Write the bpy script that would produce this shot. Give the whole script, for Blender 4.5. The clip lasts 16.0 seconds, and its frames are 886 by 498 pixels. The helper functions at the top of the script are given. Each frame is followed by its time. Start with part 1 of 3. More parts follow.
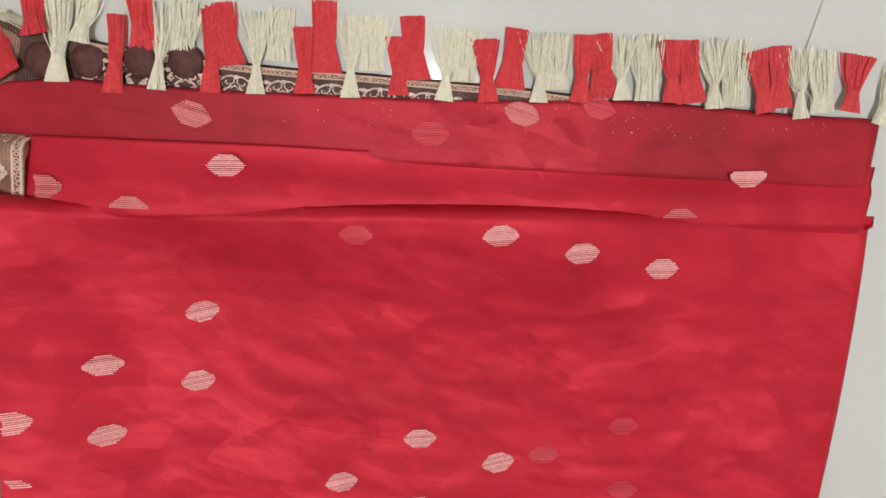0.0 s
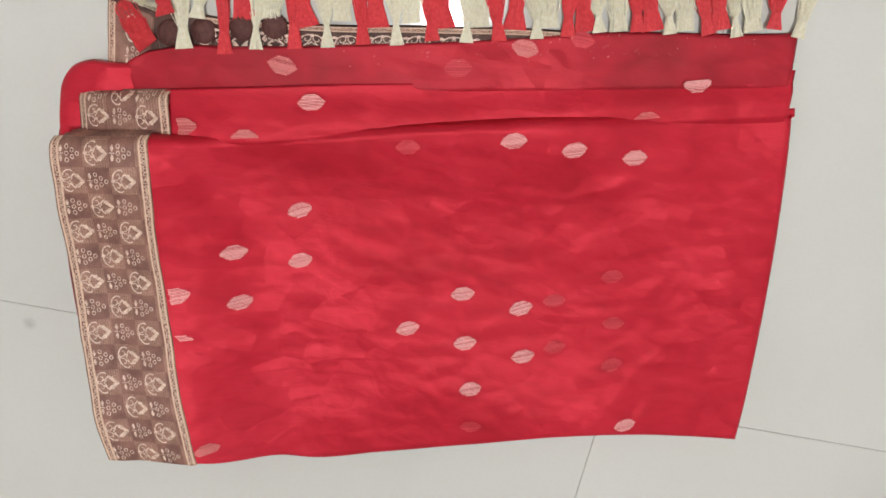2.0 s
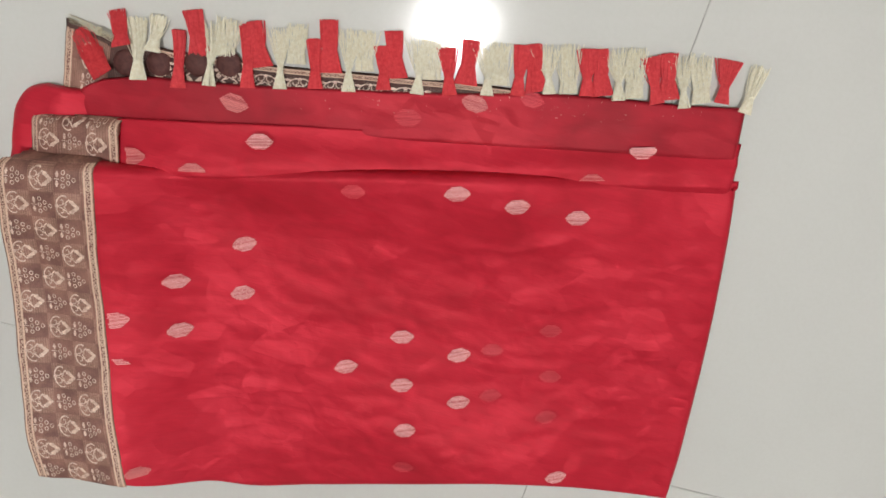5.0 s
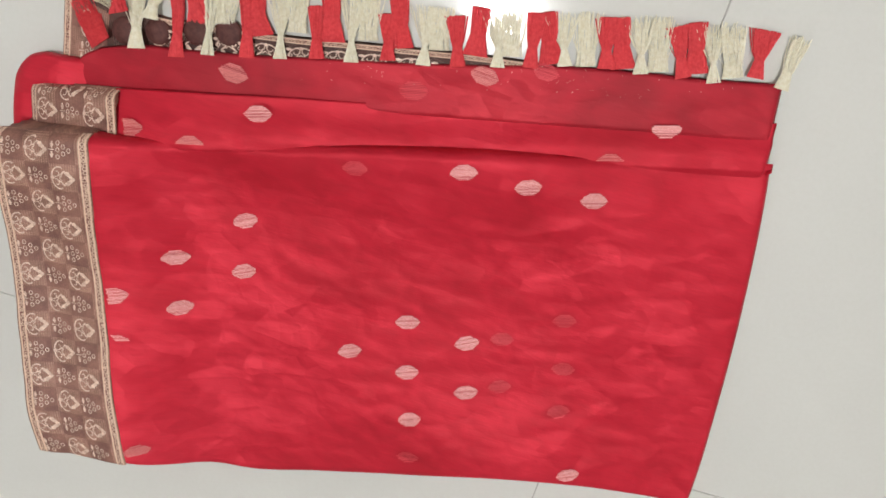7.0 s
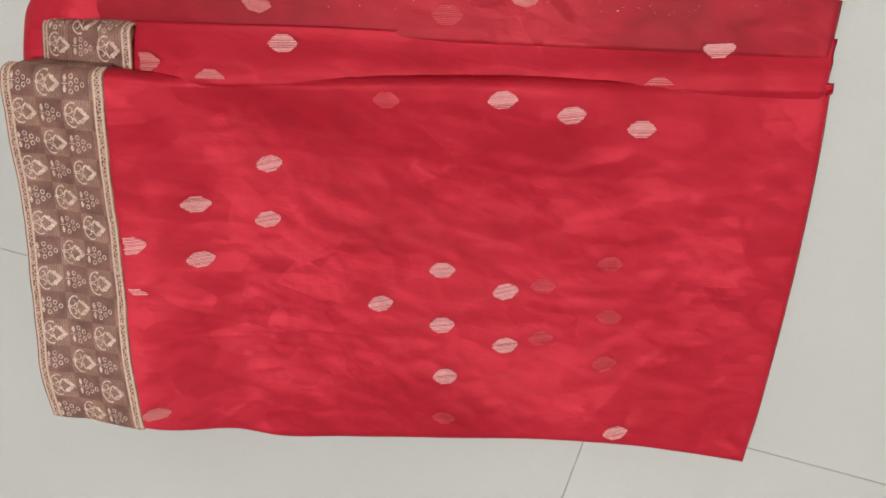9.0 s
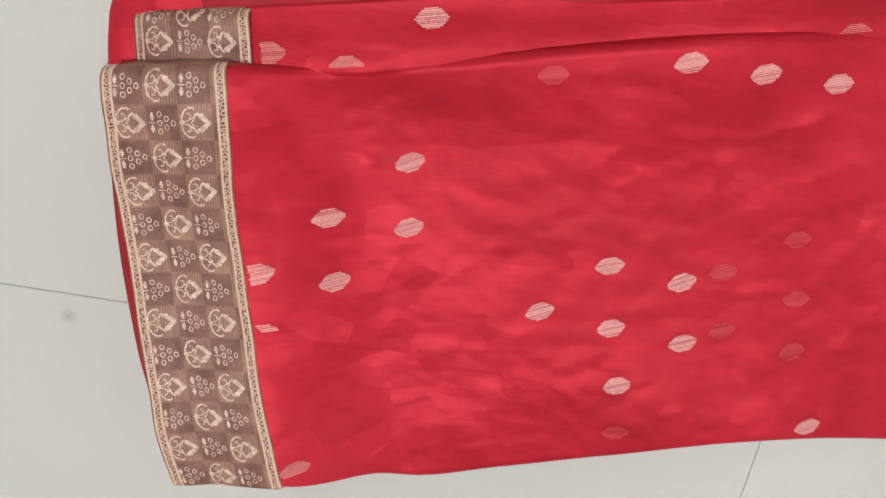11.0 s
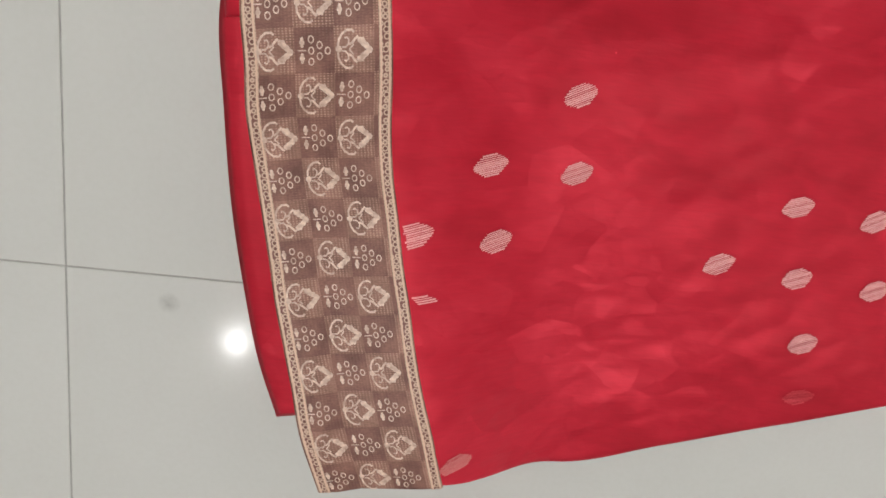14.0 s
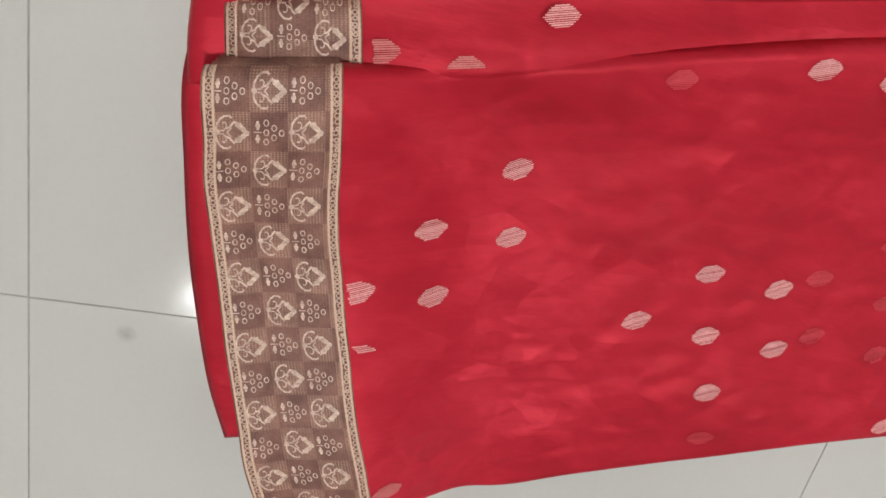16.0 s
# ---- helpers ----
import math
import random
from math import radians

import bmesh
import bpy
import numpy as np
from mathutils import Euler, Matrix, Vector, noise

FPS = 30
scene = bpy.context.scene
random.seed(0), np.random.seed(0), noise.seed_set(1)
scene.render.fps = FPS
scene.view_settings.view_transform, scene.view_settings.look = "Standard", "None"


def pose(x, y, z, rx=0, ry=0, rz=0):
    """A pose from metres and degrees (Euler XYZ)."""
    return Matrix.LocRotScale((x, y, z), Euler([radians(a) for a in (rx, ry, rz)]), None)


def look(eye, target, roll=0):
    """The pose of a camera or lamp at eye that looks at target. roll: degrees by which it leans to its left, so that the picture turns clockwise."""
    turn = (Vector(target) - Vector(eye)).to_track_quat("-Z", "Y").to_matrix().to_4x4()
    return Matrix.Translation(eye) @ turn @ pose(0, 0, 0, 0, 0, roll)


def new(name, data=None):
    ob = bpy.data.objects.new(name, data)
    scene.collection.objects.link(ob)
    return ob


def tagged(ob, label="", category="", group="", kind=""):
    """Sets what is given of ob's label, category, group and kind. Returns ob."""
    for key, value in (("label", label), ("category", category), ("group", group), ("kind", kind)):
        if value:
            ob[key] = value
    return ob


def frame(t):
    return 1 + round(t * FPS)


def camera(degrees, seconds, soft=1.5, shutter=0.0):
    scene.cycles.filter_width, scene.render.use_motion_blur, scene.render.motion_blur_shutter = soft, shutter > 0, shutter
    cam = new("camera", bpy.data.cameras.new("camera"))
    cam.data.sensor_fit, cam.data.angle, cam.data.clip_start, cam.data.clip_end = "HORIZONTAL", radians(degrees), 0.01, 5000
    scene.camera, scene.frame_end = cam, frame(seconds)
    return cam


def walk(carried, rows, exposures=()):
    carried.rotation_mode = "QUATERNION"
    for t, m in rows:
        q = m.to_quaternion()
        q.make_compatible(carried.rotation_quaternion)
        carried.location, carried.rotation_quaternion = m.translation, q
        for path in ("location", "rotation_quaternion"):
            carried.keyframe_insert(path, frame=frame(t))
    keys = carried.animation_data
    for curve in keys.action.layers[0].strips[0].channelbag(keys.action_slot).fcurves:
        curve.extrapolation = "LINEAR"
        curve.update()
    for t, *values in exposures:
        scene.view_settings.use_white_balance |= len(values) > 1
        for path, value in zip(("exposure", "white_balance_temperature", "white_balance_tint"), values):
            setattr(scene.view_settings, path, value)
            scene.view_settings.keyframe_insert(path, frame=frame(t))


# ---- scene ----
cam = camera(62.0, 16.0, soft=1.6)
EXPOSURES = [(0.0, 0.31), (0.5, 0.53), (1.0, 0.64), (1.5, 0.64), (2.0, 0.36), (2.5, 0.23), (3.0, 0.14), (4.0, 0.14), (6.5, 0.41), (7.5, 0.32), (8.0, 0.26), (9.0, 0.26), (9.5, 0.44), (12.0, 0.35), (12.5, 0.27), (14.0, 0.16), (14.5, 0.11), (16.0, 0.16)]
PATH = [
    (0, (0.383, 0.31, 0.452), (0.553, -0.102, -1.498), 172.7),
    (0.5, (0.355, 0.311, 0.498), (0.572, -0.169, -1.431), 169.3),
    (1, (0.342, 0.318, 0.535), (0.452, -0.231, -1.385), 180.6),
    (1.5, (0.342, 0.328, 0.59), (0.458, -0.296, -1.307), -180.1),
    (2, (0.363, 0.343, 0.614), (0.524, -0.323, -1.265), -182.3),
    (2.5, (0.392, 0.355, 0.627), (0.574, -0.349, -1.236), -181.2),
    (3, (0.39, 0.384, 0.646), (0.493, -0.345, -1.214), -174.7),
    (3.5, (0.4, 0.388, 0.644), (0.479, -0.333, -1.219), -172.0),
    (4, (0.395, 0.388, 0.644), (0.509, -0.255, -1.247), -175.3),
    (4.2, (0.396, 0.392, 0.635), (0.552, -0.234, -1.258), -178.9),
    (6.3, (0.436, 0.385, 0.592), (0.509, -0.345, -1.268), -169.7),
    (6.5, (0.442, 0.387, 0.586), (0.488, -0.33, -1.28), -167.4),
    (7, (0.444, 0.386, 0.575), (0.47, -0.344, -1.287), -165.8),
    (7.5, (0.46, 0.387, 0.57), (0.511, -0.357, -1.286), -165.6),
    (8, (0.468, 0.365, 0.573), (0.534, -0.394, -1.275), -165.6),
    (8.5, (0.471, 0.334, 0.563), (0.488, -0.392, -1.3), -163.4),
    (9, (0.436, 0.314, 0.563), (0.438, -0.383, -1.312), -165.2),
    (9.5, (0.388, 0.311, 0.566), (0.421, -0.357, -1.319), -170.2),
    (9.7, (0.377, 0.304, 0.556), (0.403, -0.344, -1.336), -170.7),
    (11.8, (0.235, 0.225, 0.485), (0.44, -0.41, -1.4), 171.1),
    (12, (0.228, 0.221, 0.481), (0.409, -0.404, -1.41), 172.2),
    (12.5, (0.199, 0.208, 0.47), (0.422, -0.459, -1.402), 168.2),
    (13, (0.18, 0.191, 0.451), (0.392, -0.418, -1.442), 167.8),
    (13.5, (0.172, 0.183, 0.434), (0.445, -0.447, -1.444), 163.8),
    (14, (0.163, 0.183, 0.431), (0.428, -0.459, -1.444), 164.8),
    (14.5, (0.157, 0.205, 0.441), (0.468, -0.477, -1.414), 163.7),
    (15, (0.157, 0.228, 0.446), (0.471, -0.473, -1.4), 164.6),
    (15.5, (0.16, 0.244, 0.448), (0.479, -0.488, -1.385), 166.6),
    (16, (0.165, 0.256, 0.445), (0.535, -0.484, -1.376), 164.1),
]
walk(cam, [(t, look(eye, target, roll)) for t, eye, target, roll in PATH], EXPOSURES)

# ---- light: two round ceiling lamps in a closed white room ----
world = bpy.data.worlds.new("world")
world.use_nodes = True
world.node_tree.nodes["Background"].inputs[0].default_value = (0.8, 0.85, 0.9, 1)
world.node_tree.nodes["Background"].inputs[1].default_value = 0.02
scene.world = world
LAMP = 790.0


# ---- materials ----
def material(name):
    m = bpy.data.materials.new(name)
    m.use_nodes = True
    nt = m.node_tree
    return m, nt, nt.nodes["Principled BSDF"]


def node(nt, kind, **values):
    n = nt.nodes.new(kind)
    for key, value in values.items():
        n.inputs[key.replace("_", " ")].default_value = value
    return n


def mapped_coords(nt, scale=(1, 1, 1), turn=0.0, uv=False):
    co = nt.nodes.new("ShaderNodeTexCoord")
    mp = nt.nodes.new("ShaderNodeMapping")
    mp.inputs["Scale"].default_value = scale
    mp.inputs["Rotation"].default_value = (0, 0, turn)
    nt.links.new(co.outputs["UV" if uv else "Object"], mp.inputs[0])
    return mp.outputs[0]


def ramp(nt, source, stops):
    r = nt.nodes.new("ShaderNodeValToRGB")
    el = r.color_ramp.elements
    while len(el) < len(stops):
        el.new(0.5)
    for e, (p, c) in zip(el, stops):
        e.position, e.color = p, (*c, 1)
    nt.links.new(source, r.inputs[0])
    return r.outputs[0]


def mix(nt, mode, factor, a, b):
    n = nt.nodes.new("ShaderNodeMix")
    n.data_type, n.blend_type = "RGBA", mode
    for slot, value in ((0, factor), (6, a), (7, b)):
        if isinstance(value, (int, float)):
            n.inputs[slot].default_value = value
        elif isinstance(value, tuple):
            n.inputs[slot].default_value = (*value, 1)
        else:
            nt.links.new(value, n.inputs[slot])
    return n.outputs[2]


def bump(nt, bsdf, source, strength, distance, after=None):
    b = nt.nodes.new("ShaderNodeBump")
    b.inputs["Strength"].default_value, b.inputs["Distance"].default_value = strength, distance
    nt.links.new(source, b.inputs["Height"])
    if after:
        nt.links.new(after, b.inputs["Normal"])
    nt.links.new(b.outputs[0], bsdf.inputs["Normal"])
    return b.outputs[0]


def silk(name, dark, mid, light, facet=1.0):
    """Satin-faced silk: soft tonal drift, thread slubs, and press creases as small flat facets that catch the light."""
    m, nt, p = material(name)
    warp = node(nt, "ShaderNodeTexNoise", Scale=9.0, Detail=2.0)
    co = mapped_coords(nt, (1.0, 1.7, 0.0), radians(-14))
    nt.links.new(co, warp.inputs[0])
    mv = nt.nodes.new("ShaderNodeVectorMath")
    mv.operation = "MULTIPLY_ADD"
    nt.links.new(warp.outputs[1], mv.inputs[0])
    mv.inputs[1].default_value = (0.030, 0.030, 0.0)
    nt.links.new(co, mv.inputs[2])
    big = node(nt, "ShaderNodeTexVoronoi", Scale=15.0, Randomness=1.0)
    big.distance = "CHEBYCHEV"
    small = node(nt, "ShaderNodeTexVoronoi", Scale=29.0, Randomness=1.0)
    small.distance = "MANHATTAN"
    for n in (big, small):
        nt.links.new(mv.outputs[0], n.inputs["Vector"])
    broad = node(nt, "ShaderNodeTexNoise", Scale=5.0, Detail=2.0)
    nt.links.new(mapped_coords(nt), broad.inputs[0])
    slub = node(nt, "ShaderNodeTexNoise", Scale=80.0, Detail=4.0)
    nt.links.new(mapped_coords(nt, (1.0, 9.0, 1.0), radians(-14)), slub.inputs[0])
    tone = node(nt, "ShaderNodeTexNoise", Scale=26.0, Detail=1.5, Distortion=0.9)
    nt.links.new(mv.outputs[0], tone.inputs[0])
    v = nt.nodes.new("ShaderNodeMath")
    v.operation = "MULTIPLY_ADD"
    nt.links.new(tone.outputs[0], v.inputs[0])
    v.inputs[1].default_value = 0.46
    nt.links.new(broad.outputs[0], v.inputs[2])
    base = ramp(nt, v.outputs[0], [(0.51, dark), (0.735, mid), (0.96, light)])
    shade = ramp(nt, slub.outputs[0], [(0.3, (0.95, 0.94, 0.94)), (0.7, (1.04, 1.03, 1.03))])
    nt.links.new(mix(nt, "MULTIPLY", 0.8, base, shade), p.inputs["Base Color"])
    p.inputs["Metallic"].default_value = 0.27
    p.inputs["Roughness"].default_value = 0.55
    p.inputs["Specular IOR Level"].default_value = 0.3
    mask = ramp(nt, broad.outputs[0], [(0.38, (0.08, 0.08, 0.08)), (0.62, (1, 1, 1))])
    heights = []
    for n, k in ((big, 1.0), (small, 0.55)):
        h = nt.nodes.new("ShaderNodeMath")
        h.operation = "MULTIPLY"
        nt.links.new(n.outputs["Distance"], h.inputs[0])
        h.inputs[1].default_value = k
        heights.append(h.outputs[0])
    add = nt.nodes.new("ShaderNodeMath")
    add.operation = "ADD"
    nt.links.new(heights[0], add.inputs[0])
    nt.links.new(heights[1], add.inputs[1])
    masked = nt.nodes.new("ShaderNodeMath")
    masked.operation = "MULTIPLY"
    nt.links.new(add.outputs[0], masked.inputs[0])
    nt.links.new(mask, masked.inputs[1])
    n1 = bump(nt, p, masked.outputs[0], 0.55, 0.0034 * facet)
    n2 = bump(nt, p, slub.outputs[0], 0.15, 0.0008, n1)
    # pressed facets: each patch of cloth between creases leans its own way
    lean = None
    for size, amount in ((27.0, 0.26), (52.0, 0.15)):
        cell = nt.nodes.new("ShaderNodeTexVoronoi")
        cell.feature = "SMOOTH_F1"
        cell.inputs["Scale"].default_value, cell.inputs["Smoothness"].default_value = size, 0.05
        nt.links.new(mv.outputs[0], cell.inputs["Vector"])
        off = nt.nodes.new("ShaderNodeVectorMath")
        off.operation = "MULTIPLY_ADD"
        nt.links.new(cell.outputs["Color"], off.inputs[0])
        off.inputs[1].default_value = (amount * facet, amount * facet, 0.0)
        off.inputs[2].default_value = (-amount * facet / 2, -amount * facet / 2, 0.0)
        if lean:
            both = nt.nodes.new("ShaderNodeVectorMath")
            nt.links.new(lean, both.inputs[0])
            nt.links.new(off.outputs[0], both.inputs[1])
            lean = both.outputs[0]
        else:
            lean = off.outputs[0]
    scaled = nt.nodes.new("ShaderNodeVectorMath")
    scaled.operation = "MULTIPLY"
    nt.links.new(lean, scaled.inputs[0])
    nt.links.new(mask, scaled.inputs[1])
    tilted = nt.nodes.new("ShaderNodeVectorMath")
    nt.links.new(n2, tilted.inputs[0])
    nt.links.new(scaled.outputs[0], tilted.inputs[1])
    unit = nt.nodes.new("ShaderNodeVectorMath")
    unit.operation = "NORMALIZE"
    nt.links.new(tilted.outputs[0], unit.inputs[0])
    nt.links.new(unit.outputs[0], p.inputs["Normal"])
    return m


RED = silk("red_silk", (0.45, 0.009, 0.024), (0.57, 0.014, 0.036), (0.65, 0.025, 0.052))
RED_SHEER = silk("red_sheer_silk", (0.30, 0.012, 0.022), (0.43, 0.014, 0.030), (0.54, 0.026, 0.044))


def thread(name, a, b, rough=0.6, metal=0.0, scale=900.0):
    m, nt, p = material(name)
    n = node(nt, "ShaderNodeTexNoise", Scale=scale, Detail=2.0)
    nt.links.new(mapped_coords(nt), n.inputs[0])
    nt.links.new(ramp(nt, n.outputs[0], [(0.3, a), (0.7, b)]), p.inputs["Base Color"])
    p.inputs["Roughness"].default_value, p.inputs["Metallic"].default_value = rough, metal
    bump(nt, p, n.outputs[0], 0.3, 0.0004)
    return m


MOTIF = thread("pink_cream_thread", (0.86, 0.30, 0.30), (0.94, 0.46, 0.45))
FAINT = thread("motif_under_sheer_silk", (0.66, 0.040, 0.062), (0.71, 0.054, 0.076))
VEILED = thread("motif_half_veiled", (0.70, 0.16, 0.16), (0.78, 0.24, 0.23))
ZARI = thread("pale_gold_thread", (0.54, 0.36, 0.28), (0.92, 0.73, 0.61), 0.5, 0.0, 330.0)
GOLD = thread("cream_gold_floss", (0.80, 0.74, 0.55), (0.92, 0.89, 0.74), 0.55, 0.0, 400.0)
RED_FLOSS = thread("red_floss", (0.66, 0.030, 0.045), (0.78, 0.065, 0.075), 0.6, 0.0, 400.0)


def brocade(name, a, b):
    """Brown woven band: alternate squares, fine cross threads and faint gold flecks."""
    m, nt, p = material(name)
    uv = mapped_coords(nt, (1, 1, 1), 0.0, True)
    check = node(nt, "ShaderNodeTexChecker", Scale=1.0)
    check.inputs[1].default_value, check.inputs[2].default_value = (*a, 1), (*b, 1)
    nt.links.new(uv, check.inputs[0])
    fleck = node(nt, "ShaderNodeTexVoronoi", Scale=1.0, Randomness=0.12)
    nt.links.new(mapped_coords(nt, (11.0, 17.0, 1), 0.0, True), fleck.inputs["Vector"])
    stitch = ramp(nt, fleck.outputs[0], [(0.18, (0.62, 0.40, 0.31)), (0.36, (0, 0, 0))])
    cells = node(nt, "ShaderNodeTexChecker", Scale=1.0)
    cells.inputs[1].default_value, cells.inputs[2].default_value = (1, 1, 1, 1), (0.2, 0.2, 0.2, 1)
    nt.links.new(uv, cells.inputs[0])
    patchy = node(nt, "ShaderNodeTexNoise", Scale=1.7, Detail=2.0)
    nt.links.new(uv, patchy.inputs[0])
    where = ramp(nt, patchy.outputs[0], [(0.36, (0.15, 0.15, 0.15)), (0.60, (1, 1, 1))])
    fl = mix(nt, "MULTIPLY", 1.0, mix(nt, "MULTIPLY", 1.0, stitch, cells.outputs[0]), where)
    weave = node(nt, "ShaderNodeTexNoise", Scale=6.0, Detail=5.0)
    nt.links.new(mapped_coords(nt, (1.5, 7.0, 1), 0.0, True), weave.inputs[0])
    wv = ramp(nt, weave.outputs[0], [(0.3, (0.72, 0.70, 0.68)), (0.7, (1.2, 1.2, 1.2))])
    worn = node(nt, "ShaderNodeTexNoise", Scale=1.3, Detail=3.0)
    nt.links.new(uv, worn.inputs[0])
    wn = ramp(nt, worn.outputs[0], [(0.35, (0.80, 0.76, 0.74)), (0.65, (1.38, 1.42, 1.40))])
    col = mix(nt, "MULTIPLY", 1.0, mix(nt, "MULTIPLY", 1.0, check.outputs[0], wv), wn)
    nt.links.new(mix(nt, "ADD", 0.50, col, fl), p.inputs["Base Color"])
    p.inputs["Roughness"].default_value = 0.6
    bump(nt, p, weave.outputs[0], 0.3, 0.0008)
    return m


BROWN = brocade("brown_brocade", (0.285, 0.142, 0.108), (0.225, 0.100, 0.078))
PUFF = thread("dark_brown_silk", (0.075, 0.022, 0.019), (0.125, 0.042, 0.035), 0.7, 0.0, 300.0)
DARK_BROWN = brocade("dark_brown_brocade", (0.050, 0.016, 0.013), (0.078, 0.029, 0.022))


def edging_material():
    """Two pale gold lines with a fine chain of stitches between them."""
    m, nt, p = material("gold_chain_edging")
    uv = mapped_coords(nt, (1, 1, 1), 0.0, True)
    w = node(nt, "ShaderNodeTexVoronoi", Scale=1.0, Randomness=0.35)
    nt.links.new(mapped_coords(nt, (2, 1, 1), 0.0, True), w.inputs["Vector"])
    sep = nt.nodes.new("ShaderNodeSeparateXYZ")
    nt.links.new(uv, sep.inputs[0])
    gold, rust = (0.80, 0.57, 0.43), (0.17, 0.060, 0.045)
    chain = ramp(nt, w.outputs[0], [(0.26, rust), (0.42, gold), (0.58, (0.22, 0.085, 0.065))])
    line = ramp(nt, sep.outputs[0], [(0.0, (0.4, 0.4, 0.4)), (0.10, (1, 1, 1)), (0.20, (1, 1, 1)), (0.27, (0, 0, 0)), (0.73, (0, 0, 0)), (0.80, (1, 1, 1)), (0.9, (1, 1, 1)), (1.0, (0.4, 0.4, 0.4))])
    nt.links.new(mix(nt, "MIX", line, chain, gold), p.inputs["Base Color"])
    p.inputs["Roughness"].default_value = 0.55
    bump(nt, p, w.outputs[0], 0.4, 0.0006)
    return m


EDGING = edging_material()


def tile_material():
    m, nt, p = material("glazed_white_tile")
    big = node(nt, "ShaderNodeTexNoise", Scale=3.0, Detail=5.0)
    nt.links.new(mapped_coords(nt), big.inputs[0])
    fine = node(nt, "ShaderNodeTexNoise", Scale=260.0, Detail=2.0)
    nt.links.new(mapped_coords(nt), fine.inputs[0])
    info = nt.nodes.new("ShaderNodeObjectInfo")
    c = ramp(nt, big.outputs[0], [(0.3, (0.665, 0.668, 0.635)), (0.55, (0.705, 0.708, 0.675)), (0.8, (0.735, 0.738, 0.71))])
    f = ramp(nt, fine.outputs[0], [(0.35, (0.985, 0.985, 0.98)), (0.6, (1, 1, 1))])
    r = ramp(nt, info.outputs["Random"], [(0.0, (0.97, 0.97, 0.97)), (1.0, (1.02, 1.02, 1.02))])
    nt.links.new(mix(nt, "MULTIPLY", 1.0, mix(nt, "MULTIPLY", 1.0, c, f), r), p.inputs["Base Color"])
    rough = node(nt, "ShaderNodeTexNoise", Scale=18.0, Detail=4.0)
    nt.links.new(mapped_coords(nt), rough.inputs[0])
    mr = nt.nodes.new("ShaderNodeMapRange")
    mr.inputs["To Min"].default_value, mr.inputs["To Max"].default_value = 0.085, 0.145
    nt.links.new(rough.outputs[0], mr.inputs[0])
    nt.links.new(mr.outputs[0], p.inputs["Roughness"])
    bump(nt, p, big.outputs[0], 0.05, 0.002)
    return m


TILE = tile_material()


def plain(name, a, b, rough, scale=8.0):
    m, nt, p = material(name)
    n = node(nt, "ShaderNodeTexNoise", Scale=scale, Detail=5.0)
    nt.links.new(mapped_coords(nt), n.inputs[0])
    nt.links.new(ramp(nt, n.outputs[0], [(0.3, a), (0.7, b)]), p.inputs["Base Color"])
    p.inputs["Roughness"].default_value = rough
    bump(nt, p, n.outputs[0], 0.1, 0.002)
    return m


GROUT = plain("grey_grout", (0.36, 0.35, 0.33), (0.52, 0.51, 0.48), 0.9, 60.0)
PAINT = plain("white_wall_paint", (0.74, 0.73, 0.70), (0.79, 0.78, 0.75), 0.75)
METAL = plain("white_enamel", (0.76, 0.76, 0.75), (0.80, 0.80, 0.79), 0.35)


def stain_material():
    m, nt, p = material("grey_scuff")
    co = nt.nodes.new("ShaderNodeTexCoord")
    ln = nt.nodes.new("ShaderNodeVectorMath")
    ln.operation = "LENGTH"
    nt.links.new(co.outputs["Object"], ln.inputs[0])
    mr = nt.nodes.new("ShaderNodeMapRange")
    mr.inputs["From Min"].default_value, mr.inputs["From Max"].default_value = 0.001, 0.0075
    mr.inputs["To Min"].default_value, mr.inputs["To Max"].default_value = 0.42, 0.0
    nt.links.new(ln.outputs["Value"], mr.inputs[0])
    n = node(nt, "ShaderNodeTexNoise", Scale=240.0, Detail=3.0)
    nt.links.new(co.outputs["Object"], n.inputs[0])
    mul = nt.nodes.new("ShaderNodeMath")
    mul.operation = "MULTIPLY"
    nt.links.new(mr.outputs[0], mul.inputs[0])
    nt.links.new(n.outputs[0], mul.inputs[1])
    nt.links.new(mul.outputs[0], p.inputs["Alpha"])
    p.inputs["Base Color"].default_value = (0.16, 0.14, 0.12, 1)
    p.inputs["Roughness"].default_value = 0.4
    return m


SCUFF = stain_material()


# ---- mesh helpers ----
def part(name, bm, mat, parent=None, label="", smooth=False):
    me = bpy.data.meshes.new(name)
    bm.normal_update()
    bm.to_mesh(me)
    bm.free()
    me.materials.append(mat)
    if smooth:
        for f in me.polygons:
            f.use_smooth = True
    ob = new(name, me)
    ob.parent = parent
    return tagged(ob, label)


def box(x0, y0, z0, x1, y1, z1, bevel=0.0):
    bm = bmesh.new()
    bmesh.ops.create_cube(bm, size=1.0, matrix=Matrix.LocRotScale(((x0 + x1) / 2, (y0 + y1) / 2, (z0 + z1) / 2), None, (x1 - x0, y1 - y0, z1 - z0)))
    if bevel:
        bmesh.ops.bevel(bm, geom=bm.edges[:], offset=bevel, segments=2, affect="EDGES", profile=0.5)
    return bm


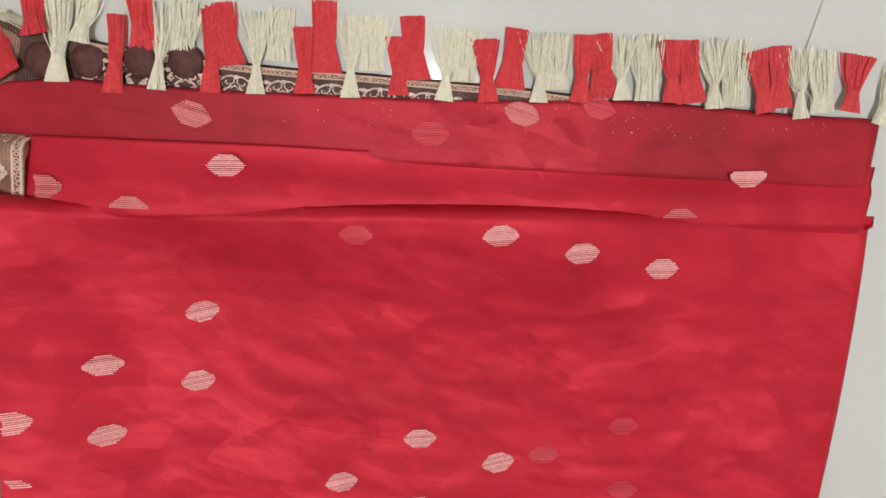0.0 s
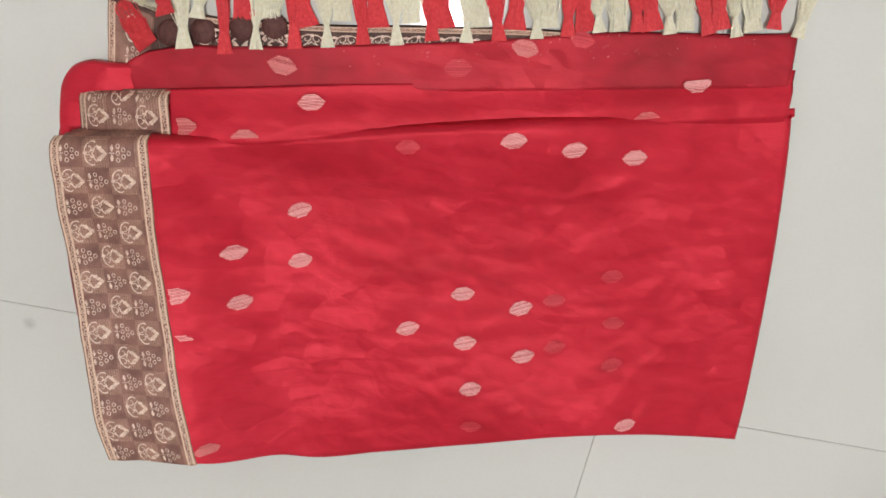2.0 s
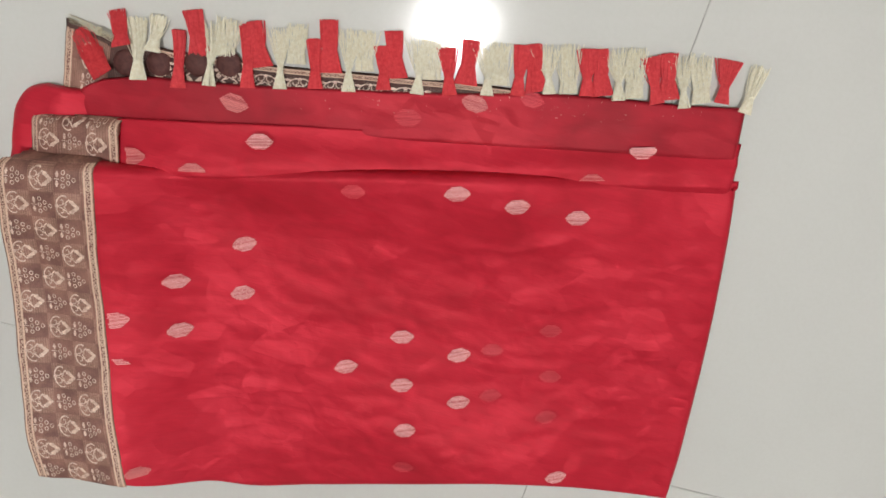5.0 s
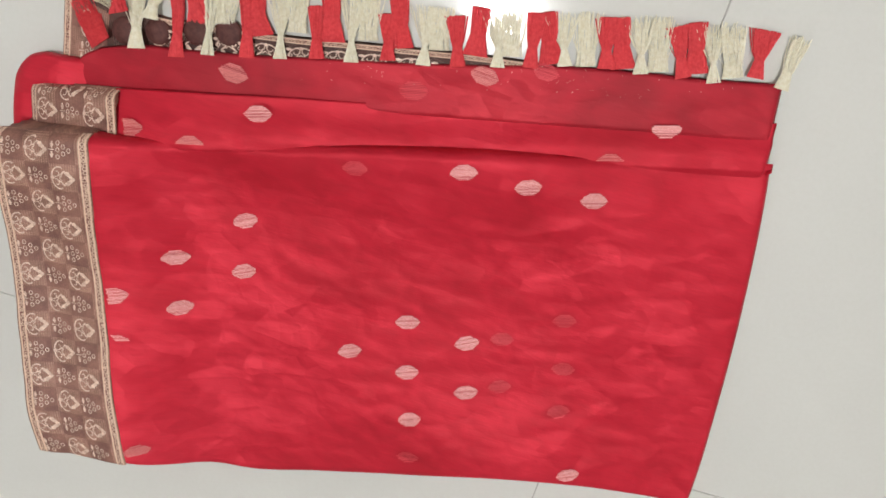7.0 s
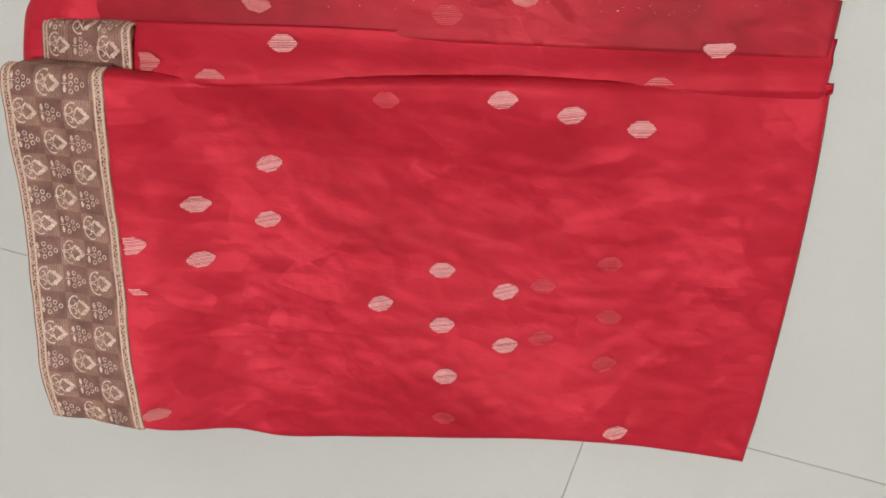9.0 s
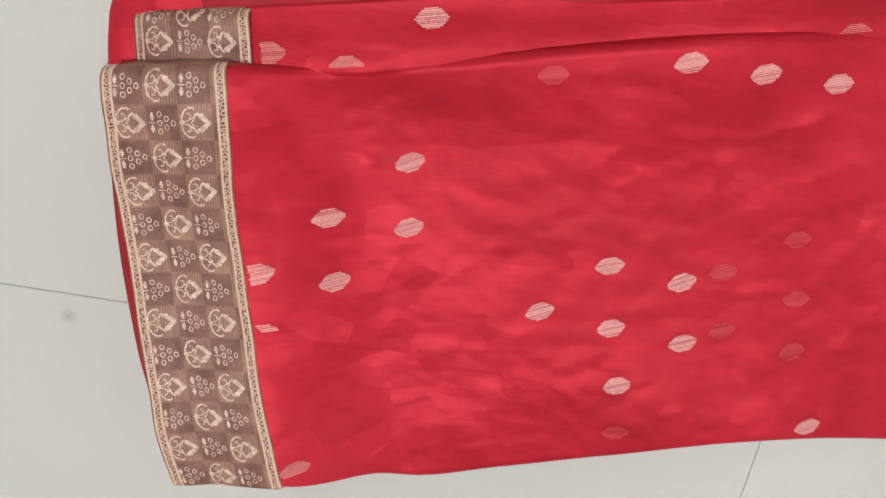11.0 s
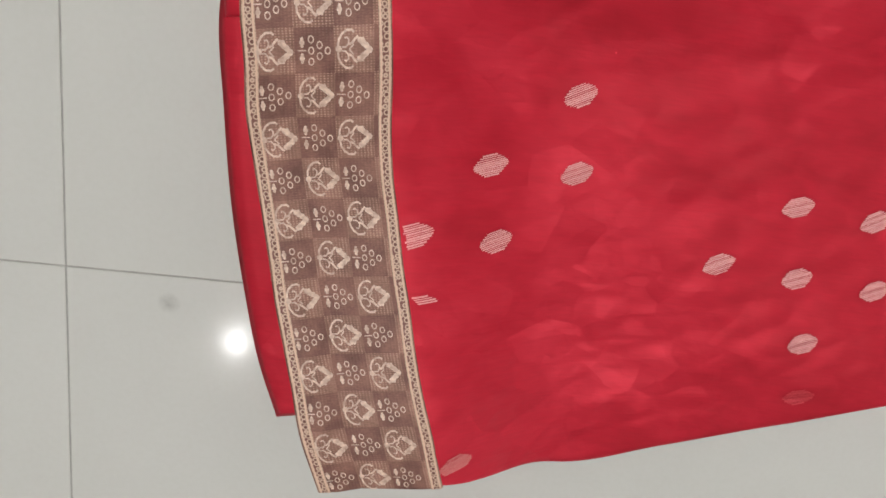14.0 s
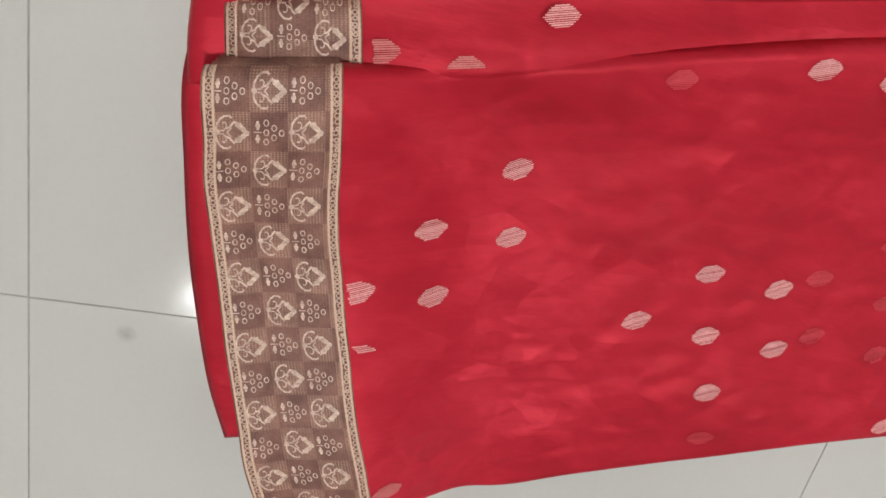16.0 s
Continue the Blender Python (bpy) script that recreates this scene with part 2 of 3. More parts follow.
def curve(points):
    """A smooth curve through plan points, run by its length from 0 to 1."""
    p = np.array(points, float)
    d = np.concatenate([[0], np.cumsum(np.hypot(*np.diff(p, axis=0).T))])
    d /= d[-1]
    g = np.gradient(p, d, axis=0)

    def at(s):
        s = min(max(s, 0.0), 1.0)
        i = min(int(np.searchsorted(d, s, side="right")) - 1, len(d) - 2)
        h = d[i + 1] - d[i]
        k = (s - d[i]) / h
        return ((2 * k**3 - 3 * k**2 + 1) * p[i] + (k**3 - 2 * k**2 + k) * h * g[i] + (3 * k**2 - 2 * k**3) * p[i + 1] + (k**3 - k**2) * h * g[i + 1])
    return at


def hump(x, y, a, b, c, d):
    return math.exp(-(((x - a) / c) ** 2 + ((y - b) / d) ** 2))


# ---- room ----
X0, X1, Y0, Y1, HIGH = -1.8, 2.4, -2.4, 1.8, 2.62
floor = tagged(part("floor", box(X0, Y0, -0.06, X1, Y1, -0.0010), GROUT), "floor of square glossy off-white tiles with thin grey joints", "floor", kind="structure")
ceiling = tagged(part("ceiling", box(X0 - 0.12, Y0 - 0.12, HIGH, X1 + 0.12, Y1 + 0.12, HIGH + 0.12), PAINT), "plain white painted ceiling", "ceiling", kind="structure")
for name, b in (("wall_west", (X0 - 0.12, Y0 - 0.12, -0.06, X0, Y1 + 0.12, HIGH)), ("wall_east", (X1, Y0 - 0.12, -0.06, X1 + 0.12, Y1 + 0.12, HIGH)),
                ("wall_south", (X0, Y0 - 0.12, -0.06, X1, Y0, HIGH)), ("wall_north", (X0, Y1, -0.06, X1, Y1 + 0.12, HIGH))):
    tagged(part(name, box(*b), PAINT), "plain white painted wall", "wall", kind="structure")


def glow(strength):
    m, nt, p = material("lamp_diffuser")
    p.inputs["Base Color"].default_value = (0.8, 0.8, 0.8, 1)
    p.inputs["Emission Color"].default_value = (1.0, 0.985, 0.98, 1)
    p.inputs["Emission Strength"].default_value = strength
    return m


def ceiling_light(x, y, size, strength):
    top = tagged(new("ceiling_light"), "round white ceiling lamp with a glowing frosted diffuser", "lamp", "ceiling lamps")
    top.location, top.scale = (x, y, HIGH), (size, size, 1)
    bm = bmesh.new()
    bmesh.ops.create_cone(bm, cap_ends=True, segments=40, radius1=0.118, radius2=0.125, depth=0.03, matrix=Matrix.Translation((0, 0, -0.015)))
    part("housing", bm, METAL, top)
    bm = bmesh.new()
    bmesh.ops.create_cone(bm, cap_ends=True, segments=40, radius1=0.100, radius2=0.106, depth=0.012, matrix=Matrix.Translation((0, 0, -0.037)))
    part("diffuser", bm, glow(strength), top, "glowing frosted diffuser")
    return top


ceiling_light(0.46, 0.225, 0.44, LAMP * 1.56)
ceiling_light(-0.26, -1.38, 0.22, LAMP * 0.3)

# ---- saree: folded layers, lowest first ----
saree = tagged(new("saree"), "folded red silk saree with brown brocade border, spread on tiles", "saree")
saree.location = (0, 0, 0)


def creases(x, y, size):
    """Soft undulation with sharp-edged press creases."""
    a = noise.noise(Vector((x * 14, y * 20, 1.7)))
    b = noise.voronoi(Vector((x * 17 + y * 6, y * 30 - x * 5, 0.3)))[0]
    c = noise.voronoi(Vector((x * 30 + y * 9, y * 52 - x * 12, 4.1)))[0]
    drawn = hump(x, y, 0.52, 0.20, 0.14, 0.06) + 0.9 * hump(x, y, 0.33, -0.03, 0.09, 0.06) + 0.9 * hump(x, y, 0.62, 0.07, 0.07, 0.09) + 0.5 * hump(x, y, 0.40, 0.17, 0.06, 0.05)
    bend = noise.noise(Vector((x * 11, y * 13, 7.7)))
    ridge = 1 - abs(math.sin((y * 0.95 - x * 0.28) * 70 + 1.9 * bend))
    cross = 1 - abs(math.sin((x * 0.90 - y * 0.35) * 52 + 1.5 * noise.noise(Vector((x * 9, y * 9, 2.2)))))
    return size * (0.5 * a + 1.3 * (b[1] - b[0]) - 0.5 + 0.7 * (c[1] - c[0]) - 0.3 + min(drawn, 1.0) * (0.60 * ridge ** 2 + 0.45 * cross ** 3))


def z_main(x, y):
    d = x - 0.147 - (0.083 - y) * 0.27
    body = 0.0105 + 0.0200 * hump(x, y, 0.45, 0.245, 0.10, 0.05) + 0.0172 * hump(x, y, 0.56, -0.02, 0.14, 0.06)
    body += 0.0185 * hump(x, y, 0.265, 0.222, 0.11, 0.040)
    ridge = 0.0334 * math.exp(-((max(d - 0.037, 0.0) / 0.067) ** 2))
    ridge += 0.30 * min(max(-d - 0.008, 0.0), 0.04)
    return body + ridge + 0.0158 * hump(max(d, 0.007), y, 0.007, 0.165, 0.064, 0.05) + 0.0200 * hump(max(d, 0.021), y, 0.021, -0.086, 0.066, 0.092)


def z_mid(x, y):
    return 0.0135 + 0.0165 * math.exp(-(((x - 0.20) / 0.16) ** 2))


def z_back(x, y):
    return 0.008 + 0.005 * math.exp(-(((x - 0.2) / 0.15) ** 2))


def roll(d, r, drop):
    if d >= r:
        return 0.0
    k = 1 - d / r
    return drop * (k * k * (3 - 2 * k) if r > 0.01 else 1 - math.sqrt(max(0.0, 1 - k * k)))


def fold(name, left, right, top, bottom, height, nu, nv, mat, label, crease=0.0012, edge=(0.006, 0.006, 0.006, 0.006), drop=0.006, foot=0.0012, uv=None, parent=None, rest=None, top_drop=None):
    """A cloth layer between four plan curves (left, right run downwards; top, bottom run to the right), with rolled edges and a stack of folds below its rim."""
    Lc, Rc, Tc, Bc = (curve(c) for c in (left, right, top, bottom))
    tl, tr, bl, br = Tc(0), Tc(1), Bc(0), Bc(1)
    wide, tall = float(np.hypot(*(tr - tl))), float(np.hypot(*(bl - tl)))
    bm = bmesh.new()
    layer = bm.loops.layers.uv.new("UVMap")
    grid, where = [], {}
    for j in range(nv + 1):
        v = j / nv
        row = []
        for i in range(nu + 1):
            u = i / nu
            p = (1 - v) * Tc(u) + v * Bc(u) + (1 - u) * Lc(v) + u * Rc(v) - ((1 - u) * (1 - v) * tl + u * (1 - v) * tr + (1 - u) * v * bl + u * v * br)
            x, y = float(p[0]), float(p[1])
            rim = min(u * wide / 0.02, (1 - u) * wide / 0.02, v * tall / 0.02, (1 - v) * tall / 0.02, 1.0)
            z = height(x, y) + creases(x, y, crease) * rim
            z -= max(roll(u * wide, edge[0], drop), roll((1 - u) * wide, edge[1], drop), roll(v * tall, edge[2], top_drop or drop), roll((1 - v) * tall, edge[3], drop))
            vert = bm.verts.new((x, y, max(z, foot + 0.0004, rest(x, y) - 0.0016 if rest else 0.0)))
            where[vert] = (u, v)
            row.append(vert)
        grid.append(row)
    for j in range(nv):
        for i in range(nu):
            bm.faces.new((grid[j + 1][i], grid[j + 1][i + 1], grid[j][i + 1], grid[j][i]))
    ring = [grid[0][i] for i in range(nu)] + [grid[j][nu] for j in range(nv)] + [grid[nv][i] for i in range(nu, 0, -1)] + [grid[j][0] for j in range(nv, 0, -1)]
    mid = np.mean([[q.co.x, q.co.y] for q in ring], axis=0)
    last = ring
    steps = 7
    for k in range(1, steps + 1):
        nxt = []
        for a in ring:
            out = Vector((a.co.x - mid[0], a.co.y - mid[1], 0)).normalized()
            inset = 0.0028 + (0.0018 if k % 2 else 0.0)
            z = a.co.z + (foot - a.co.z) * k / steps
            q = bm.verts.new((a.co.x - out.x * inset, a.co.y - out.y * inset, z))
            where[q] = where[a]
            nxt.append(q)
        for i in range(len(ring)):
            j = (i + 1) % len(ring)
            bm.faces.new((last[i], last[j], nxt[j], nxt[i]))
        last = nxt
    if uv:
        for f in bm.faces:
            for loop in f.loops:
                u, v = where[loop.vert]
                loop[layer].uv = uv(u, v)
    bmesh.ops.recalc_face_normals(bm, faces=bm.faces[:])
    return part(name, bm, mat, parent or saree, label, smooth=True)


# pallu border band that shows behind the tassels
BAND_TOP = [(0.1166, 0.2856), (0.1478, 0.2800), (0.1830, 0.2825), (0.2000, 0.2830), (0.2217, 0.2855), (0.2601, 0.2903), (0.3078, 0.2979), (0.3455, 0.3054), (0.3927, 0.3138), (0.4397, 0.3222), (0.4799, 0.3280)]
BAND_LOW = [(0.1223, 0.2167), (0.1789, 0.2307), (0.2518, 0.2469), (0.3463, 0.2672), (0.4388, 0.2879), (0.5101, 0.3040), (0.5820, 0.3182)]
pallu_band = fold("pallu_border", [BAND_TOP[0], (0.1199, 0.2546), BAND_LOW[0]], [BAND_TOP[-1], BAND_LOW[-1]], BAND_TOP, BAND_LOW, lambda x, y: 0.0045, 130, 16, DARK_BROWN,
                  "dark brown brocade end border", 0.0006, (0.003,) * 4, 0.002, uv=lambda u, v: (u * 21, v * 3.2))

# lowest fold, which peeps out beside the border
under_fold = fold("under_fold", [(0.0878, 0.1918), (0.0840, 0.1618), (0.0885, 0.1070), (0.0964, 0.0446), (0.1060, -0.0043), (0.1164, -0.0481), (0.1309, -0.0897)],
                  [(0.2133, 0.1857), (0.2210, 0.0475), (0.2485, -0.0690)], [(0.0878, 0.1918), (0.2133, 0.1857)], [(0.1309, -0.0897), (0.2485, -0.0690)], lambda x, y: 0.010, 24, 60, RED, "plain red silk under-fold", 0.0012, (0.004,) * 4, 0.004)

loop_fold = fold("loop_fold", [(0.1098, 0.2317), (0.0963, 0.2252), (0.0872, 0.2105), (0.0852, 0.1901), (0.0870, 0.1554)], [(0.2110, 0.2435), (0.2208, 0.1844)],
                 [(0.1098, 0.2317), (0.1304, 0.2332), (0.1662, 0.2393), (0.2110, 0.2435)], [(0.0870, 0.1554), (0.1507, 0.1646), (0.2208, 0.1844)], lambda x, y: 0.0165 - 0.0125 * min(max((x - 0.125) / 0.05, 0.0), 1.0), 60, 44, RED, "rolled red silk fold", 0.0010, (0.0098, 0.004, 0.0098, 0.004), 0.009, 0.0035)

BACK_TOP = [(0.1520, 0.2470), (0.1856, 0.2582), (0.2152, 0.2632), (0.2389, 0.2681), (0.2648, 0.2731), (0.2929, 0.2796), (0.3452, 0.2915), (0.3983, 0.3038), (0.4521, 0.3177), (0.4997, 0.3310), (0.5546, 0.3419), (0.6068, 0.3512), (0.6576, 0.3621)]
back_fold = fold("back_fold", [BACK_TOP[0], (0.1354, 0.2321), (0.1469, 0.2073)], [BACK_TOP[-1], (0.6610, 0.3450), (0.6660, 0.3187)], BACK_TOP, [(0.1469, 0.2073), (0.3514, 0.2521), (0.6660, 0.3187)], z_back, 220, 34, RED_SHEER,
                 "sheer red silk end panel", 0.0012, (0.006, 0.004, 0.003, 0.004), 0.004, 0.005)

OUT = [(0.1025, 0.1770), (0.1034, 0.1650), (0.1062, 0.1400), (0.1077, 0.1150), (0.1124, 0.0900), (0.1177, 0.0650), (0.1233, 0.0400), (0.1287, 0.0150), (0.1355, -0.0100), (0.1425, -0.0350), (0.1490, -0.0600), (0.1582, -0.0850), (0.1630, -0.0980)]
INN = [(0.1716, 0.1900), (0.1755, 0.1650), (0.1787, 0.1400), (0.1811, 0.1150), (0.1850, 0.0900), (0.1910, 0.0650), (0.1966, 0.0400), (0.2034, 0.0150), (0.2096, -0.0100), (0.2170, -0.0350), (0.2258, -0.0600), (0.2336, -0.0850), (0.2368, -0.0945)]
TOP = [INN[0], (0.2218, 0.1943), (0.2782, 0.2075), (0.3637, 0.2313), (0.4577, 0.2551), (0.5538, 0.2752), (0.6730, 0.3055)]


def top_line(x):
    """Where the top fold's upper edge lies."""
    return float(np.interp(x, [p[0] for p in TOP], [p[1] for p in TOP]))


def z_tucked(x, y):
    return 0.0068 + (z_mid(x, y) - 0.0068) * min(max((y - top_line(x) + 0.018) / 0.012, 0.0), 1.0)


MID_TOP = [(0.1720, 0.2215), (0.2409, 0.2371), (0.3101, 0.2526), (0.3801, 0.2668), (0.4503, 0.2830), (0.5195, 0.3013), (0.6652, 0.3343)]
middle_fold = fold("middle_fold", [MID_TOP[0], (0.1775, 0.1950), (0.1820, 0.1600)], [MID_TOP[-1], (0.6680, 0.3150), (0.6720, 0.2900)], MID_TOP, [(0.1820, 0.1600), (0.4018, 0.2200), (0.6720, 0.2900)], z_tucked, 200, 30, RED,
                   "red silk middle fold", 0.0014, (0.0002, 0.005, 0.040, 0.004), 0.004, 0.0045, rest=z_back, top_drop=0.010)

# top fold and its border
def mid_below(x, y):
    return z_mid(x, y) if y > top_line(x) - 0.007 else 0.0


RIGHT = [TOP[-1], (0.6824, 0.2708), (0.6945, 0.2191), (0.7069, 0.1586), (0.7173, 0.0995), (0.7266, 0.0372), (0.7307, -0.0083)]
LOW = [INN[-1], (0.2700, -0.0986), (0.2998, -0.0999), (0.3335, -0.1045), (0.3975, -0.0886), (0.4694, -0.0635), (0.5603, -0.0295), (0.6311, -0.0157), (0.6809, -0.0114), RIGHT[-1]]
top_fold = fold("top_fold", [(x - 0.006, y - 0.0012) for x, y in INN], RIGHT, [(INN[0][0] - 0.006, INN[0][1] - 0.0012)] + TOP[1:], [(INN[-1][0] - 0.006, INN[-1][1] - 0.0012)] + LOW[1:], z_main, 230, 140, RED, "glossy red silk top fold with creases", 0.0016, (0.0001, 0.006, 0.0075, 0.006), 0.0036, 0.0070, rest=mid_below, top_drop=0.014)


class Band:
    """A border strip between an outer and an inner plan curve: place(q, s) with q across and s down."""
    def __init__(self, outer, inner, height, lift, round_off):
        self.o, self.i, self.h, self.lift, self.off = curve(outer), curve(inner), height, lift, round_off
        self.wide = float(np.hypot(*(np.array(inner[0]) - np.array(outer[0]))))
        self.long = float(sum(np.hypot(*np.diff(np.array(inner), axis=0).T)))

    def place(self, q, s, up=0.0):
        p = (1 - q) * self.o(s) + q * self.i(s)
        z = self.h(*p) + self.lift + 0.0009 * math.sin(s * 31 + q * 2) * noise.noise(Vector((s * 7, q * 2, 3.0)))
        z -= roll(q * self.wide, 0.012, self.off) + roll(s * self.long, 0.0075, 0.009) + 0.35 * roll((1 - q) * self.wide, 0.003, 0.002)
        return Vector((p[0], p[1], z + up))

    def strip(self, name, q0, q1, up, nq, ns, mat, label, uv, foot=None):
        bm = bmesh.new()
        layer = bm.loops.layers.uv.new("UVMap")
        g = [[bm.verts.new(self.place(q0 + (q1 - q0) * i / nq, j / ns, up)) for i in range(nq + 1)] for j in range(ns + 1)]
        at = {g[j][i]: (i / nq, j / ns) for j in range(ns + 1) for i in range(nq + 1)}
        for j in range(ns):
            for i in range(nq):
                bm.faces.new((g[j + 1][i], g[j + 1][i + 1], g[j][i + 1], g[j][i]))
        ring = [g[0][i] for i in range(nq)] + [g[j][nq] for j in range(ns)] + [g[ns][i] for i in range(nq, 0, -1)] + [g[j][0] for j in range(ns, 0, -1)]
        last = ring
        for k in range(1, 8 if foot else 2):
            nxt = []
            for a in ring:
                u = at[a][0]
                inset = (0.002 + 0.0018 * (k % 2)) * (1 if u < 0.5 else -1) if foot else 0.0
                z = a.co.z + (foot - a.co.z) * k / 7 if foot else a.co.z - 0.0008
                b = bm.verts.new((a.co.x + inset, a.co.y, z))
                at[b] = at[a]
                nxt.append(b)
            for i in range(len(ring)):
                j = (i + 1) % len(ring)
                bm.faces.new((last[i], last[j], nxt[j], nxt[i]))
            last = nxt
        for f in bm.faces:
            for loop in f.loops:
                loop[layer].uv = uv(*at[loop.vert])
        bmesh.ops.recalc_face_normals(bm, faces=bm.faces[:])
        return part(name, bm, mat, saree, label, smooth=True)


def ribbon(bm, put, pts, w, closed=False):
    """A flat woven line of width w through plan points, laid on the cloth by put()."""
    w *= 0.66
    n = len(pts)
    rims = []
    for k, (x, y) in enumerate(pts):
        a = pts[(k - 1) % n] if closed or k else pts[k]
        b = pts[(k + 1) % n] if closed or k < n - 1 else pts[k]
        t = Vector((b[0] - a[0], b[1] - a[1])).normalized()
        rims.append((bm.verts.new(put(x - t.y * w / 2, y + t.x * w / 2)), bm.verts.new(put(x + t.y * w / 2, y - t.x * w / 2))))
    for k in range(n if closed else n - 1):
        (a, b), (c, d) = rims[k], rims[(k + 1) % n]
        bm.faces.new((a, b, d, c))


def dot(bm, put, x, y, r, sides=7):
    bm.faces.new([bm.verts.new(put(x + r * math.cos(k * math.tau / sides), y + r * math.sin(k * math.tau / sides))) for k in range(sides)][::-1])


def oval(x, y, rx, ry, a0, a1, n):
    return [(x + rx * math.cos(radians(a0 + (a1 - a0) * k / n)), y + ry * math.sin(radians(a0 + (a1 - a0) * k / n))) for k in range(n + 1)]


def flower(bm, put):
    for s in (1, -1):
        ribbon(bm, put, [(x, s * y) for x, y in ((-0.92, 0.18), (-0.88, 0.46), (-0.72, 0.74), (-0.46, 0.94), (-0.16, 0.96), (-0.02, 0.84))], 0.19)
        ribbon(bm, put, [(x, s * y) for x, y in ((-0.70, 0.10), (-0.48, 0.10), (-0.34, 0.26), (-0.30, 0.46), (-0.42, 0.60), (-0.56, 0.54))], 0.13)
        ribbon(bm, put, [(x, s * y) for x, y in ((-0.30, 0.24), (-0.10, 0.34), (0.04, 0.52), (0.22, 0.66))], 0.20)
        for x, y, r in ((0.34, 0.46, 0.17), (0.52, 0.33, 0.18), (0.70, 0.20, 0.18), (0.50, 0.52, 0.10)):
            dot(bm, put, x, y * s, r)
        ribbon(bm, put, [(-0.28, 0.0), (-0.02, 0.26 * s)], 0.12)
    dot(bm, put, -0.88, 0.0, 0.19)
    dot(bm, put, 0.88, 0.0, 0.20)


def sprig(bm, put):
    for x, ys in ((-0.22, (-0.56, 0.0, 0.56)), (0.26, (-0.28, 0.28)), (0.72, (0.0,))):
        for y in ys:
            ribbon(bm, put, oval(x, y, 0.15, 0.18, 0, 315, 7), 0.11, True)
    for y in (-1, 1):
        dot(bm, put, -0.74, 0.40 * y, 0.16)
        dot(bm, put, -0.74, 0.58 * y, 0.10)
        dot(bm, put, -0.74, 0.22 * y, 0.10)
    ribbon(bm, put, [(-1.0, 0.0), (-0.50, 0.0)], 0.10)


def weave_border(band, first, cols, s0, pitch, count, parent):
    """Rows of alternate flower and sprig figures across the band."""
    rnd = random.Random(5)
    for r in range(count):
        for c, q in enumerate(cols):
            s = s0 + r * pitch
            half_q, half_s = 0.0082 / band.wide, 0.0096 / band.long
            bent = rnd.uniform(-0.06, 0.06)
            bm = bmesh.new()

            def put(a, b):
                return band.place(min(max(q + (a + bent * b) * half_q, 0.0), 1.0), min(max(s - (b - bent * a) * half_s, 0.001), 0.999), 0.0007)
            is_flower = (r + c + first) % 2 == 0
            (flower if is_flower else sprig)(bm, put)
            bmesh.ops.recalc_face_normals(bm, faces=bm.faces[:])
            for f in bm.faces:
                if f.normal.z < 0:
                    f.normal_flip()
            part("flower_figure" if is_flower else "sprig_figure", bm, ZARI, parent)


main_band = Band(OUT, INN, z_main, 0.0009, 0.0025)
border = main_band.strip("border_band", 0.0, 1.0, 0.0, 36, 130, BROWN, "brown brocade border with pale gold figures", lambda u, v: ((u - 0.07) / 0.267 + 4, (v - 0.0400) / 0.0773 + 0.5), foot=0.009)
main_band.strip("border_edging", 0.012, 0.095, 0.0005, 5, 130, EDGING, "pale gold chain edging", lambda u, v: (u, v * 92))
main_band.strip("border_edging", 0.905, 0.990, 0.0005, 5, 130, EDGING, "pale gold chain edging", lambda u, v: (u, v * 92))
weave_border(main_band, 1, (0.205, 0.475, 0.735), 0.0400, 0.0773, 13, border)

OUT2 = [(0.1045, 0.2070), (0.1060, 0.1930), (0.1085, 0.1700)]
INN2 = [(0.1762, 0.2215), (0.1795, 0.2050), (0.1838, 0.1800)]
mid_band = Band(OUT2, INN2, lambda x, y: z_mid(x, y) - roll(max(0.0, 0.2160 + (x - 0.1025) * 0.155 - y), 0.014, 0.006), 0.0010, 0.007)
border2 = mid_band.strip("border_band", 0.0, 1.0, 0.0, 34, 18, BROWN, "brown brocade border of the middle fold", lambda u, v: (u * 3 + 1, v * 2), foot=0.014)
mid_band.strip("border_edging", 0.012, 0.10, 0.0005, 5, 18, EDGING, "pale gold chain edging", lambda u, v: (u, v * 15))
mid_band.strip("border_edging", 0.90, 0.990, 0.0005, 5, 18, EDGING, "pale gold chain edging", lambda u, v: (u, v * 15))
weave_border(mid_band, 1, (0.24, 0.50, 0.76), 0.02, 0.45, 2, border2)

# end-border corner figures and gold lines
corner_band = Band([(0.1182, 0.2836), (0.1210, 0.2296)], [(0.1539, 0.2787), (0.1544, 0.2347)], lambda x, y: 0.0045, 0.0010, 0.0)
corner = corner_band.strip("end_corner", 0.0, 1.0, 0.0, 10, 12, BROWN, "brown brocade corner of the end border", lambda u, v: (u * 2, v * 2))
corner_band.strip("corner_edging", 0.02, 0.17, 0.0005, 3, 12, EDGING, "pale gold chain edging", lambda u, v: (u, v * 17))
weave_border(corner_band, 0, (0.62,), 0.40, 0.45, 2, corner)
gold_line = Band([(x, y - 0.0015) for x, y in BAND_TOP[2:]], [(x + 0.001, y - 0.0055) for x, y in BAND_TOP[2:]], lambda x, y: 0.0045, 0.0006, 0.0)
gold_line.strip("band_edging", 0.0, 1.0, 0.0005, 3, 90, EDGING, "pale gold chain edging", lambda u, v: (u, v * 110))

